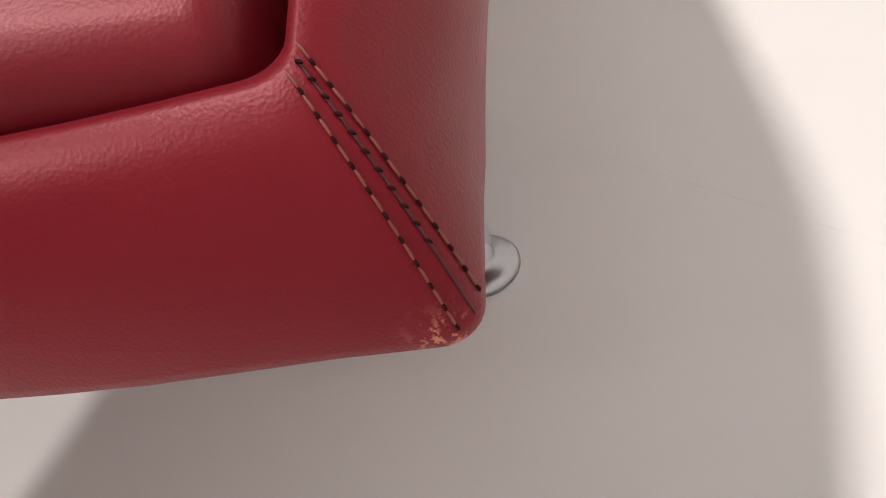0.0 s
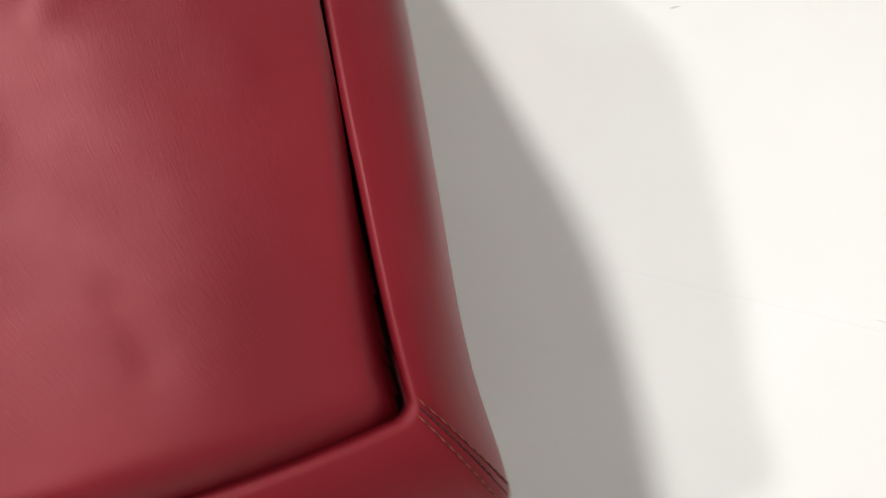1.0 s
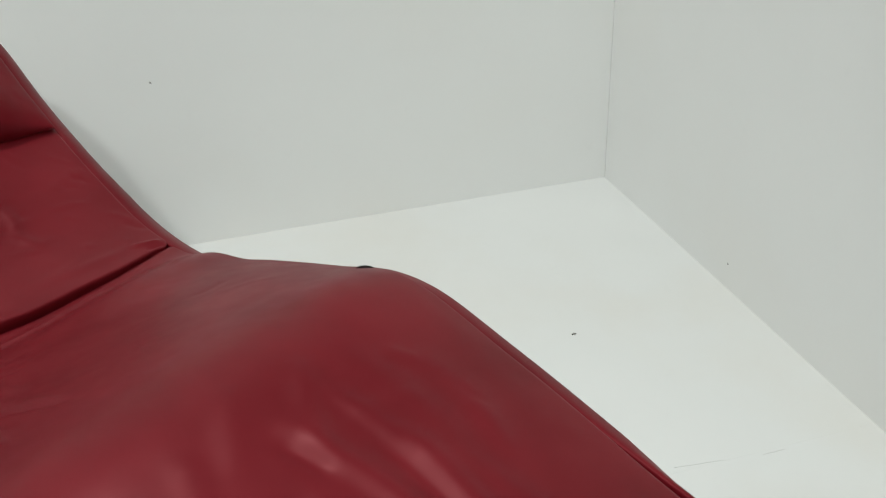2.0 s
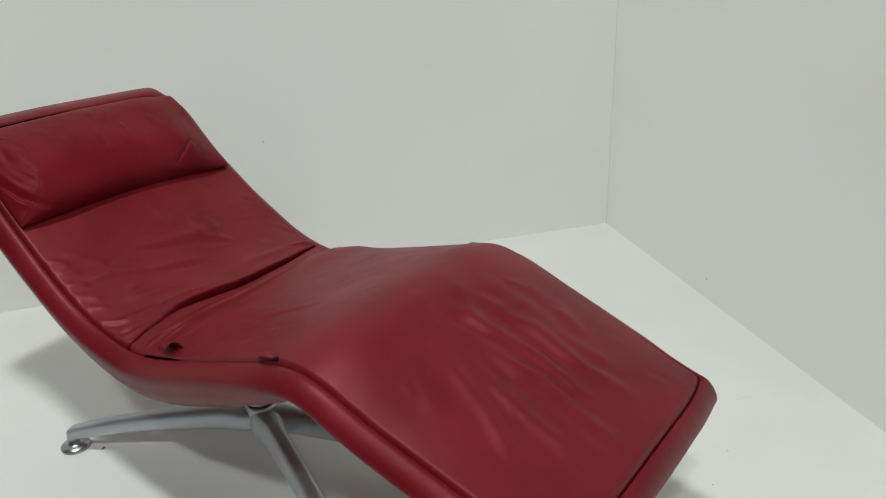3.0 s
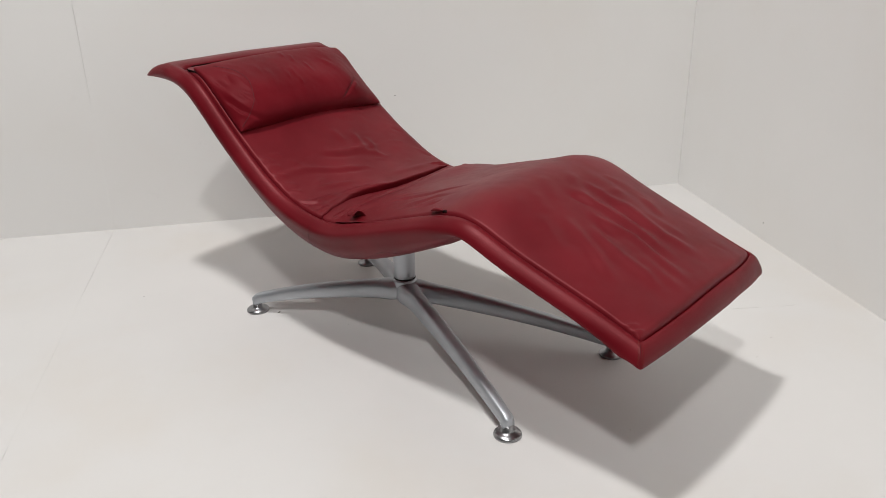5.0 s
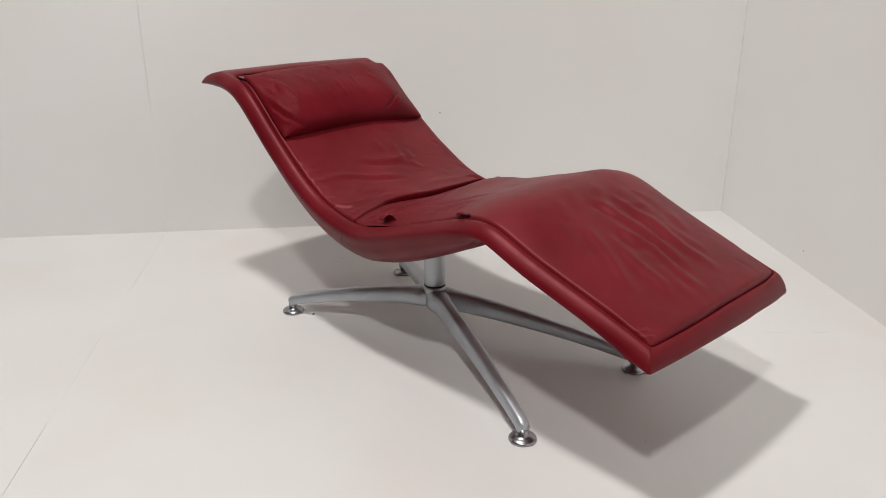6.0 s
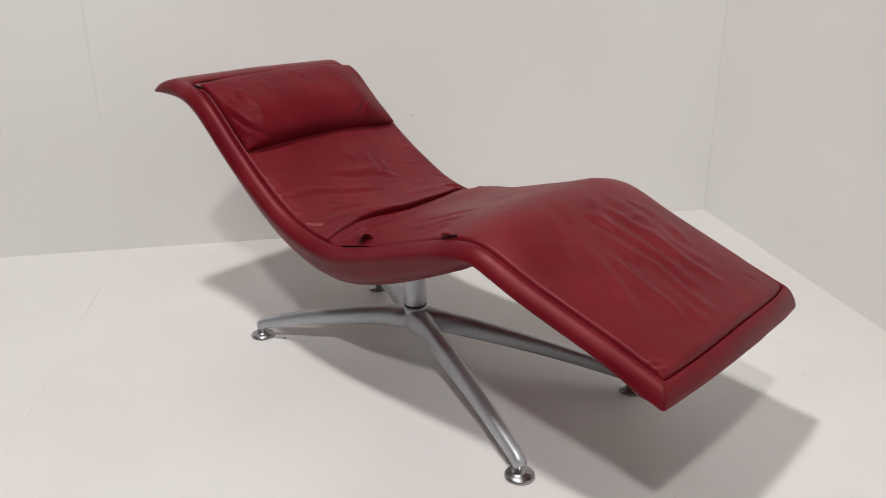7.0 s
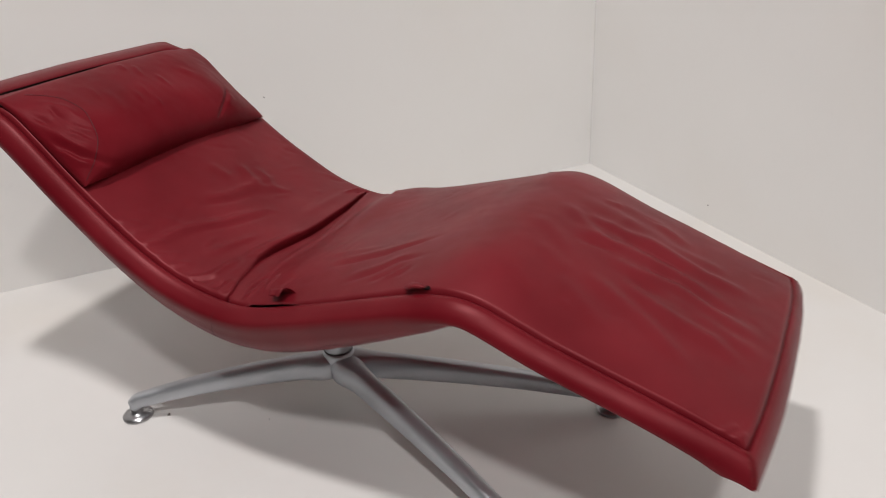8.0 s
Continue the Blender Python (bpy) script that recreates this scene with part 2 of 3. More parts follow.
def foot_bow(y, d):
    """The foot edge swells out in its middle; at one corner the groove draws back from it."""
    k = min(d, 0.0435) / 0.0435
    square = 0.005 * max(0.0, 1 - abs(y / 0.285) ** 3) - 0.0018 * smooth01((y + 0.1) / 0.2)
    round_ = 0.009 * max(0.0, 1 - (y / 0.29) ** 2) + 0.005 * smooth01((0.285 - y) / 0.16) + 0.006 * smooth01((y - 0.13) / 0.12)
    return round_ + (square - round_) * k - 0.007 * k * min(1.0, max(0.0, (y - 0.18) / 0.10)) ** 2


def outline(d, r_head=0.05, long=LONG, short=SHORT, corner=CORNER):
    """Rounded rectangle in (u, y), inset by d, counted the same way for every d."""
    pts = []
    u0, u1 = head_in(d), U_END - FOOT_WIDE * d
    rf, rh = foot_radius(d), max(r_head - d * 0.5, 0.006)
    def hw(u, right=False):
        return half_width(u) - side_in(u, min(d, 0.05), right) - 0.8 * max(0.0, d - 0.05)
    for i in range(long):
        u = u0 + rh + (u1 - rf - u0 - rh) * i / (long - 1)
        pts.append((u + foot_bow(-hw(u1), d) * smooth01(1 - (u1 - rf - u) / 0.05), -hw(u)))
    for i in range(1, corner):
        a = math.pi / 2 * i / corner
        y = -hw(u1) + rf - rf * math.cos(a)
        pts.append((u1 - rf + rf * math.sin(a) + foot_bow(y, d), y))
    for i in range(short):
        y = (-hw(u1) + rf) + (hw(u1) + hw(u1, True) - 2 * rf) * i / (short - 1)
        pts.append((u1 + foot_bow(y, d), y))
    for i in range(1, corner):
        a = math.pi / 2 * i / corner
        y = hw(u1, True) - rf + rf * math.sin(a)
        pts.append((u1 - rf + rf * math.cos(a) + foot_bow(y, d), y))
    for i in range(long):
        u = u1 - rf - (u1 - rf - u0 - rh) * i / (long - 1)
        u += foot_bow(hw(u1, True), d) * smooth01(1 - (u1 - rf - u) / 0.05)
        pts.append((u, hw(u, True)))
    for i in range(1, corner):
        a = math.pi / 2 * i / corner
        pts.append((u0 + rh - rh * math.sin(a), hw(u0, True) - rh + rh * math.cos(a)))
    for i in range(short):
        pts.append((u0, hw(u0, True) - rh - (hw(u0) + hw(u0, True) - 2 * rh) * i / (short - 1)))
    for i in range(1, corner):
        a = math.pi / 2 * i / corner
        pts.append((u0 + rh - rh * math.cos(a), -hw(u0) + rh - rh * math.sin(a)))
    return pts


U_KNEE = at_a(0.45)
BELLY_A, BELLY_B = at_a(-0.37), at_a(0.53)


def belly(u):
    """How far the underside hangs below the rim under the seat."""
    t = (u - BELLY_A) / (BELLY_B - BELLY_A)
    if t <= 0 or t >= 1:
        return 0.0
    return 0.054 * math.sin(math.pi * t ** 0.9) ** 1.1


def thinning(u, y=0.3):
    """The rim grows thinner towards the head end, and along one side of the leg."""
    if y < 0.1:
        return thinning(u) * (1 - (0.22 + 0.12 * smooth01((U_END - 0.02 - u) / 0.08)) * smooth01((u - at_a(0.36)) / 0.12) * smooth01((0.1 - y) / 0.25))
    return 0.36 + 0.30 * smooth01(u / 0.13) + 0.34 * smooth01((u - 0.08) / 0.22) + (0.10 + 0.06 * smooth01((y - 0.1) / 0.15)) * smooth01((u - U_END + 0.2) / 0.15)


RIM = [(0.29, -0.030), (0.052, -0.030), (0.047, -0.026), (0.0440, -0.008), (0.0437, -0.0040), (0.0424, -0.0014), (0.038, -0.0004), (0.027, -0.0050),
       (0.0165, -0.0136), (0.0085, -0.0222), (0.0035, -0.0302), (0.0008, -0.0384), (0.0, -0.0440), (0.0009, -0.0471), (0.006, -0.049)]


def head_roll(u):
    """The rim swells into a roll along the head end."""
    return 0.012 * smooth01((0.190 - u) / 0.06) - 0.012 * smooth01((0.09 - u) / 0.09)


def droop(u, y):
    """The head's corners hang a little below its middle."""
    return 0.006 * smooth01((0.10 - u) / 0.10) * smooth01((abs(y) - 0.15) / 0.16)


def foot_lip(u, n):
    """The foot's rim ends in a thin firm lip."""
    k = smooth01((u - U_END + 0.055) / 0.035)
    return k * float(np.interp(n, (-0.06, -0.049, -0.044, -0.0384, -0.0302, -0.022), (0.007, 0.009, 0.008, 0.0045, 0.001, 0.0)))


def shell_point(u, y, n, depth=0.0, inner=False):
    depth += droop(u, y)
    n += foot_lip(u, n)
    if inner:
        return on_shell(u + head_bulge(u, y), y, n * (0.45 + 0.55 * smooth01(u / 0.30)) + head_roll(u) * smooth01(1.6 + n / 0.025) - depth)
    return on_shell(u + head_bulge(u, y), y, n * thinning(u, y) + head_roll(u) * smooth01(1.6 + n / 0.025) - depth)


SEAT_LIFT = {7: 0.002, 8: 0.0045, 9: 0.0075, 10: 0.0115, 11: 0.016, 12: 0.016, 13: 0.010, 14: 0.004}


def edge_at(u):
    """Along the seat the rim has a firmer outer edge above the hull."""
    return (0.6 + 0.4 * smooth01((u - at_a(-0.42)) / 0.25)) * smooth01((at_a(0.48) - u) / 0.16)


def flat_side(u):
    """One side's rim has a flatter top over the knee."""
    return smooth01((u - at_a(0.30)) / 0.12) * smooth01((at_a(0.895) - u) / 0.14)


def build_shell():
    rings = []
    for k, (d, n) in enumerate(RIM):
        lift = SEAT_LIFT.get(k, 0.0)
        shelf = 0.010 * math.exp(-((d - 0.010) / 0.011) ** 2)
        rings.append([shell_point(u, y, n + lift * edge_at(u) + (shelf * flat_side(u) if y > 0.1 else 0.0), inner=k < 5) for u, y in outline(d)])
    for d, share in ((0.009, 0.14), (0.015, 0.38), (0.026, 0.63), (0.045, 0.83), (0.08, 0.95), (0.13, 0.99), (0.21, 1.0), (0.29, 1.0)):
        rings.append([shell_point(u, y, -0.051 - 0.006 * smooth01(d / 0.1), belly(u) * share) for u, y in outline(d)])
    bm = loft(rings, close=False)
    bm.verts.ensure_lookup_table()
    n = len(rings[0])
    for first in (0, n * (len(rings) - 1)):
        v = bm.verts[first:first + n]
        right = LONG + CORNER - 1 + SHORT + CORNER - 1
        for i in range(LONG - 1):
            bm.faces.new((v[i], v[i + 1], v[right + LONG - 2 - i], v[right + LONG - 1 - i]))
        bm.faces.new(v[LONG - 1:right + 1])
        bm.faces.new(v[right + LONG - 1:] + v[:1])
    return bm


shell = part("shell", build_shell(), SHELL_LEATHER, chair)


def roll_off(t, w):
    t = min(1.0, max(0.0, t / w))
    return max(0.0, 1 - (1 - t) ** 2.4) ** (1 / 2.4)


def ridge(u, y, fold):
    """One soft fold: a broken line in (u, y) with its height and half-width."""
    pts, h, w = fold
    if not (min(p[0] for p in pts) - 3 * w < u < max(p[0] for p in pts) + 3 * w and min(p[1] for p in pts) - 3 * w < y < max(p[1] for p in pts) + 3 * w):
        return 0.0
    best, at, total = 9.0, 0.0, 0.0
    for (u0, y0), (u1, y1) in zip(pts, pts[1:]):
        dx, dy = u1 - u0, y1 - y0
        ln = math.hypot(dx, dy)
        t = ((u - u0) * dx + (y - y0) * dy) / (ln * ln)
        t = min(1.0, max(0.0, t))
        s = math.hypot(u - u0 - t * dx, y - y0 - t * dy)
        if s < best:
            best, at = s, total + t * ln
        total += ln
    if best > 3 * w:
        return 0.0
    end = smooth01(0.25 + at / (0.35 * total)) * smooth01(0.25 + (total - at) / (0.35 * total))
    return h * math.exp(-(best / w) ** 2) * end


CREASE = spline([(-0.30, 0.030), (-0.27, 0.022), (-0.223, 0.005), (-0.19, -0.001), (-0.153, -0.009), (-0.132, -0.012), (-0.089, -0.009), (-0.043, 0.0), (0.028, 0.008), (0.12, 0.005),
                 (0.188, -0.001), (0.237, -0.009), (0.30, -0.016)], 6)


def crease_shift(y):
    """The fold between back and seat wanders a little across the chair."""
    return float(np.interp(y, CREASE[:, 0], CREASE[:, 1]))


def pad(u0, u1, hw, r0, r1, puff, folds, nu, nv, roll0=0.025, roll1=0.025, side=0.010, bend=False):
    """A stuffed leather pad on the shell: a grid over a rounded rectangle, rolled off at its edges."""
    bm = bmesh.new()
    grid = []
    for i in range(nu + 1):
        s = i / nu
        s = s + 0.55 * math.sin(2 * math.pi * s) / (2 * math.pi) * -1
        u = u0 + (u1 - u0) * s
        du0, du1 = u - u0, u1 - u
        cut = 0.0
        if du0 < r0:
            cut = r0 - math.sqrt(max(0, r0 * r0 - (r0 - du0) ** 2))
        if du1 < r1:
            cut = max(cut, r1 - math.sqrt(max(0, r1 * r1 - (r1 - du1) ** 2)))
        w = hw(u) - cut
        row = []
        for j in range(nv + 1):
            v = -1 + 2 * j / nv
            v = math.sin(v * math.pi / 2) * 0.75 + v * 0.25
            y = v * w
            y += left_gap(u, y) * abs(v) ** 6
            part_way = 0.0012 * smooth01((y + 0.14) / 0.08) * smooth01((0.27 - y) / 0.05)
            near = smooth01(1 - du1 / 0.12) if bend else smooth01(1 - du0 / 0.12)
            us = u + (crease_shift(y) + (-part_way if bend else part_way)) * near
            if not bend:
                us += (foot_bow(y, PAD_IN) - 0.001) * smooth01(1 - du1 / 0.14)
            merge = 0.86 * smooth01((-y - 0.11) / 0.08)
            edge = roll_off(min(du0 / roll0, du1 / roll1, 1) * 1.0, 1.0)
            if (du1 if bend else du0) < 0.04:
                edge = merge + (1 - merge) * edge
            flank = roll_off(w - abs(y), side)
            lift = edge * flank
            deep = 0.022 * (0.55 + 0.45 * smooth01(u / 0.3))
            n = -deep + (deep + puff(u, y)) * lift
            for f in folds:
                n += (1.6 if bend else 1.55) * ridge(u, y, f) * lift
            n += 0.0016 * lift * noise.noise((u * 9, y * 9, 3.1)) + 0.0004 * lift * noise.noise((u * 22, y * 30, 7.7)) + 0.0003 * lift * noise.noise((u * 34, y * 34, 1.7))
            if bend and du1 < roll1:
                us -= 0.011 * (1 - edge) * smooth01((y + 0.17) / 0.10)
            row.append(bm.verts.new(on_shell(us, y, n)))
        grid.append(row)
    for a, b in zip(grid, grid[1:]):
        for j in range(nv):
            bm.faces.new((a[j], a[j + 1], b[j + 1], b[j]))
    return bm


PAD_IN = 0.0435
U_CREASE = at_a(-0.078)


def pad_width(u):
    return half_width(u) - side_in(u, PAD_IN) + 0.0008


def seat_puff(u, y):
    dome = 1 - abs(y / 0.278) ** 3.4
    knee = math.exp(-((u - U_KNEE) / 0.13) ** 2)
    toward_foot = smooth01((U_END - u) / 0.40)
    hump = math.exp(-((u - U_CREASE - 0.12) / 0.065) ** 2) * smooth01((y + 0.05) / 0.2)
    edge = math.exp(-((u - U_KNEE + 0.01) / 0.05) ** 2) * smooth01((y - 0.10) / 0.1)
    rise = 0.25 + 0.75 * smooth01((u - U_CREASE) / 0.13)
    return 0.003 + rise * dome * (0.013 + 0.015 * toward_foot) + 0.003 * knee + 0.016 * hump + 0.006 * edge


def back_puff(u, y):
    dome = 1 - (y / 0.275) ** 2
    return -0.002 + 0.008 * smooth01((u - 0.195) / 0.09) + 0.016 * dome * smooth01((u - 0.17) / 0.12)


A = at_a


def folds_of(rows):
    return [([(A(a), y) for a, y in pts], h, w) for pts, h, w in rows]


SEAT_FOLDS = folds_of([
    ([(0.601, -0.038), (0.656, -0.035), (0.720, -0.012), (0.784, -0.026), (0.822, -0.029), (0.871, -0.026)], 0.0050, 0.0172),
    ([(0.639, -0.077), (0.686, -0.095), (0.744, -0.102), (0.802, -0.100), (0.851, -0.112)], 0.0054, 0.0172),
    ([(0.590, -0.106), (0.638, -0.124), (0.691, -0.139), (0.746, -0.166), (0.790, -0.182)], 0.0034, 0.0165),
    ([(0.550, -0.150), (0.600, -0.176), (0.660, -0.205)], 0.0013, 0.0165),
    ([(0.530, -0.012), (0.555, 0.000), (0.586, 0.004), (0.620, 0.013), (0.650, 0.018), (0.690, 0.021), (0.750, 0.020), (0.80, 0.018)], 0.0046, 0.0150),
    ([(0.600, 0.071), (0.645, 0.078), (0.690, 0.075), (0.755, 0.070), (0.833, 0.090)], 0.0046, 0.0150), ([(0.530, 0.052), (0.580, 0.060), (0.625, 0.068)], 0.0024, 0.0120),
    ([(0.590, 0.044), (0.640, 0.049), (0.690, 0.049), (0.730, 0.046)], -0.0026, 0.0110), ([(0.545, -0.032), (0.575, -0.020), (0.605, -0.010)], -0.0022, 0.0085),
    ([(0.632, 0.166), (0.674, 0.156), (0.710, 0.146)], 0.0018, 0.0140), ([(0.535, 0.138), (0.550, 0.148), (0.570, 0.160)], 0.0018, 0.0100),
    ([(0.680, -0.062), (0.750, -0.060), (0.835, -0.070), (0.880, -0.066)], 0.0038, 0.0165),
    ([(0.640, -0.058), (0.70, -0.060), (0.78, -0.062)], -0.0028, 0.012), ([(0.66, -0.006), (0.74, 0.002), (0.83, -0.004)], -0.0026, 0.013),
    ([(0.51, 0.105), (0.60, 0.115), (0.69, 0.105)], 0.0022, 0.022), ([(0.53, 0.165), (0.62, 0.172), (0.70, 0.165)], 0.0018, 0.020), ([(0.57, 0.05), (0.60, 0.13)], 0.0016, 0.014),
    ([(0.47, -0.02), (0.55, -0.08)], 0.0016, 0.018), ([(0.49, 0.06), (0.545, 0.02), (0.59, 0.0)], 0.0020, 0.014), ([(0.50, -0.10), (0.57, -0.13)], 0.0014, 0.018),
    ([(0.66, 0.098), (0.73, 0.112), (0.79, 0.124)], 0.0022, 0.0156),
    ([(0.120, -0.176), (0.182, -0.168), (0.240, -0.156), (0.296, -0.128), (0.335, -0.109)], -0.0026, 0.0065), ([(0.12, -0.160), (0.19, -0.150), (0.26, -0.134), (0.31, -0.110)], 0.0020, 0.010),
    ([(0.096, -0.122), (0.168, -0.125), (0.215, -0.118)], 0.0018, 0.009),
    ([(0.200, -0.237), (0.254, -0.219), (0.295, -0.189), (0.348, -0.181)], -0.0022, 0.0060), ([(0.20, -0.220), (0.26, -0.202), (0.31, -0.170)], 0.0018, 0.009),
    ([(0.255, -0.246), (0.293, -0.227), (0.316, -0.204)], -0.0022, 0.0055), ([(0.310, -0.240), (0.332, -0.212)], -0.0022, 0.006), ([(0.285, -0.245), (0.315, -0.22)], 0.0018, 0.006),
    ([(-0.070, 0.223), (-0.055, 0.099), (-0.030, -0.032), (-0.036, -0.133)], 0.0034, 0.008), ([(-0.045, 0.20), (-0.03, 0.09), (-0.005, 0.0)], -0.0016, 0.007),
    ([(0.004, -0.240), (-0.001, -0.180)], 0.0022, 0.005), ([(-0.046, -0.262), (-0.038, -0.215), (-0.022, -0.16)], -0.0034, 0.005), ([(-0.030, -0.262), (-0.020, -0.20)], 0.0026, 0.006),
    ([(-0.02, 0.26), (0.01, 0.20)], 0.003, 0.006), ([(0.01, 0.265), (0.05, 0.19)], 0.002, 0.007),
    ([(0.855, -0.278), (0.878, -0.240)], 0.0018, 0.006), ([(0.872, -0.278), (0.893, -0.245)], 0.0020, 0.0055),
])
BACK_FOLDS = folds_of([
    ([(-0.263, -0.250), (-0.255, -0.175), (-0.219, -0.098), (-0.196, 0.005)], 0.0030, 0.012), ([(-0.290, -0.083), (-0.273, -0.032), (-0.265, 0.030), (-0.267, 0.119)], 0.0030, 0.012),
    ([(-0.325, 0.071), (-0.285, 0.066), (-0.251, 0.053)], 0.0030, 0.011), ([(-0.300, 0.10), (-0.262, 0.10), (-0.235, 0.085)], 0.0022, 0.010),
    ([(-0.240, -0.170), (-0.205, -0.09), (-0.180, 0.0)], -0.0018, 0.009), ([(-0.280, -0.10), (-0.255, -0.03), (-0.245, 0.03)], -0.0018, 0.009),
    ([(-0.275, 0.010), (-0.236, 0.088), (-0.199, 0.114)], 0.0024, 0.011), ([(-0.350, 0.006), (-0.300, 0.020)], 0.0022, 0.011),
    ([(-0.330, -0.274), (-0.305, -0.240)], 0.0016, 0.008), ([(-0.300, -0.274), (-0.285, -0.230)], 0.0014, 0.008), ([(-0.270, -0.276), (-0.252, -0.235)], 0.0022, 0.006),
    ([(-0.243, -0.276), (-0.212, -0.235)], 0.0014, 0.008), ([(-0.205, -0.274), (-0.185, -0.24)], 0.0016, 0.006),
    ([(-0.170, -0.276), (-0.150, -0.262), (-0.125, -0.225)], 0.0018, 0.007), ([(-0.155, -0.276), (-0.125, -0.245)], -0.0020, 0.0045),
    ([(-0.107, -0.276), (-0.086, -0.225)], 0.0020, 0.007), ([(-0.118, -0.272), (-0.104, -0.244)], -0.0022, 0.0045), ([(-0.084, -0.274), (-0.074, -0.215)], 0.0016, 0.006),
    ([(-0.18, -0.20), (-0.14, -0.08)], 0.0022, 0.012), ([(-0.135, -0.24), (-0.115, -0.17)], 0.0018, 0.008),
    ([(-0.13, 0.05), (-0.12, 0.22)], 0.0016, 0.012), ([(-0.105, -0.16), (-0.095, -0.08), (-0.088, 0.0)], 0.0020, 0.010),
    ([(-0.10, 0.272), (-0.12, 0.22)], 0.003, 0.006), ([(-0.085, 0.272), (-0.095, 0.235)], -0.002, 0.005),
])


def small_folds(seed, count, u0, u1, heading):
    """Short slight creases of worn leather, strewn with a main heading in degrees."""
    rnd = random.Random(seed)
    rows = []
    for _ in range(count):
        u, y = rnd.uniform(u0, u1), rnd.uniform(-0.25, 0.25)
        a = math.radians(heading + rnd.gauss(0, 28))
        ln = rnd.uniform(0.02, 0.07)
        bend = rnd.uniform(-0.25, 0.25)
        pts = [(u, y), (u + ln / 2 * math.cos(a), y + ln / 2 * math.sin(a)), (u + ln * math.cos(a + bend), y + ln * math.sin(a + bend))]
        rows.append((pts, rnd.choice((-1, 1)) * rnd.uniform(0.0003, 0.0008), rnd.uniform(0.0045, 0.009)))
    return rows


SEAT_FOLDS += small_folds(4, 9, A(0.50), U_END - 0.10, 4) + small_folds(5, 14, A(0.0), A(0.35), 60)
BACK_FOLDS += small_folds(6, 40, A(-0.42), A(-0.10), 70)


def left_gap(u, y):
    """Where the seat pad has drawn back from the rim by the tucked flap."""
    if y >= 0:
        return side_in(u, PAD_IN) - side_in(u, PAD_IN, True) - 0.0013 - 0.0028 * smooth01((u - A(0.74)) / 0.08) * smooth01((U_END - 0.045 - u) / 0.03)
    return 0.0055 * smooth01((u - A(-0.04)) / 0.05) * smooth01((A(0.20) - u) / 0.14)


part("back_pad", pad(head_in(PAD_IN) + 0.004, U_CREASE - 0.001, pad_width, 0.05, 0.02, back_puff, BACK_FOLDS, 190, 120, 0.018, 0.008, bend=True), LEATHER, chair)
part("seat_pad", pad(U_CREASE - 0.009, U_END - FOOT_WIDE * PAD_IN + 0.0018, pad_width, 0.02, 0.011, seat_puff, SEAT_FOLDS, 300, 140, 0.018, 0.019), LEATHER, chair)


def build_groove_shade():
    """Shade between pads and rim as colour: a narrow black band in the groove's bottom."""
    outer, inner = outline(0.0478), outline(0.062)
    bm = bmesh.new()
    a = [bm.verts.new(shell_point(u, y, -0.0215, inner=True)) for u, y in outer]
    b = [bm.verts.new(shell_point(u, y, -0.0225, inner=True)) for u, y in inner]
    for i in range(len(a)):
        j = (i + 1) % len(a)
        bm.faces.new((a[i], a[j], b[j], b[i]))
    # The same black shade strip across the crease between back and seat.
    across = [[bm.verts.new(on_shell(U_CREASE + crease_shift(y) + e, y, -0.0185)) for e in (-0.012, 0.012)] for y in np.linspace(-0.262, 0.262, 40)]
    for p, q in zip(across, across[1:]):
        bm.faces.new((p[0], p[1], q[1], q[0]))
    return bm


def head_shade():
    """The shade in the gap under the head roll's inner edge, as a black strip."""
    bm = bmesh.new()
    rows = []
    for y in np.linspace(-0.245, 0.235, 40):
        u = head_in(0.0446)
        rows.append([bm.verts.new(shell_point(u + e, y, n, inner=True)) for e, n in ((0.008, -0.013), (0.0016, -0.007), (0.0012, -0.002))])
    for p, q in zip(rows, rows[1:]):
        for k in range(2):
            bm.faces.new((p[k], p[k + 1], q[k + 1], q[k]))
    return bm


part("gap_shade", head_shade(), DARK, chair, "black strip for the shade along the head roll")
part("groove_shade", build_groove_shade(), DARK, chair, "black band for the shade in the groove")


PIL_LOW, PIL_HIGH = A(-0.405), A(-0.610)
PIL_HALF, PIL_ROUND = 0.275, 0.68


def pillow_point(y, t, lift=0.0):
    """A point of the bolster's skin: side distance y and angle t round its section (0 front edge, pi back edge)."""
    v = y / PIL_HALF
    k = math.sqrt(max(0.0, 1 - abs(v) ** 9))
    c, s = math.cos(t), math.sin(t)
    f = 0.5 - 0.5 * math.copysign(abs(c) ** PIL_ROUND, c)
    uu = PIL_LOW + (PIL_HIGH - PIL_LOW) * (f + (0.07 * -s * max(0.0, c) if s < 0 else 0.0))
    full = 1 - 0.42 * smooth01((-v - 0.74) / 0.28) if v < 0 else 1 - 0.60 * smooth01((v - 0.55) / 0.45)
    if s > 0:
        crown = 0.064 - (0.036 - 0.010 * v) * smooth01((f - 0.30) / 0.70)
        n = 0.016 + crown * full * k * s ** 0.74
        n += s * (0.0022 * noise.noise((uu * 16, y * 16, 2.0)) + 0.0008 * noise.noise((uu * 50, y * 50, 5.0)))
        for fold in PILLOW_FOLDS:
            n += 1.7 * ridge(uu, y, fold) * min(1.0, 2 * s)
    else:
        n = 0.016 - 0.018 * abs(s) ** 0.7
    return on_shell(uu, y, n + lift)


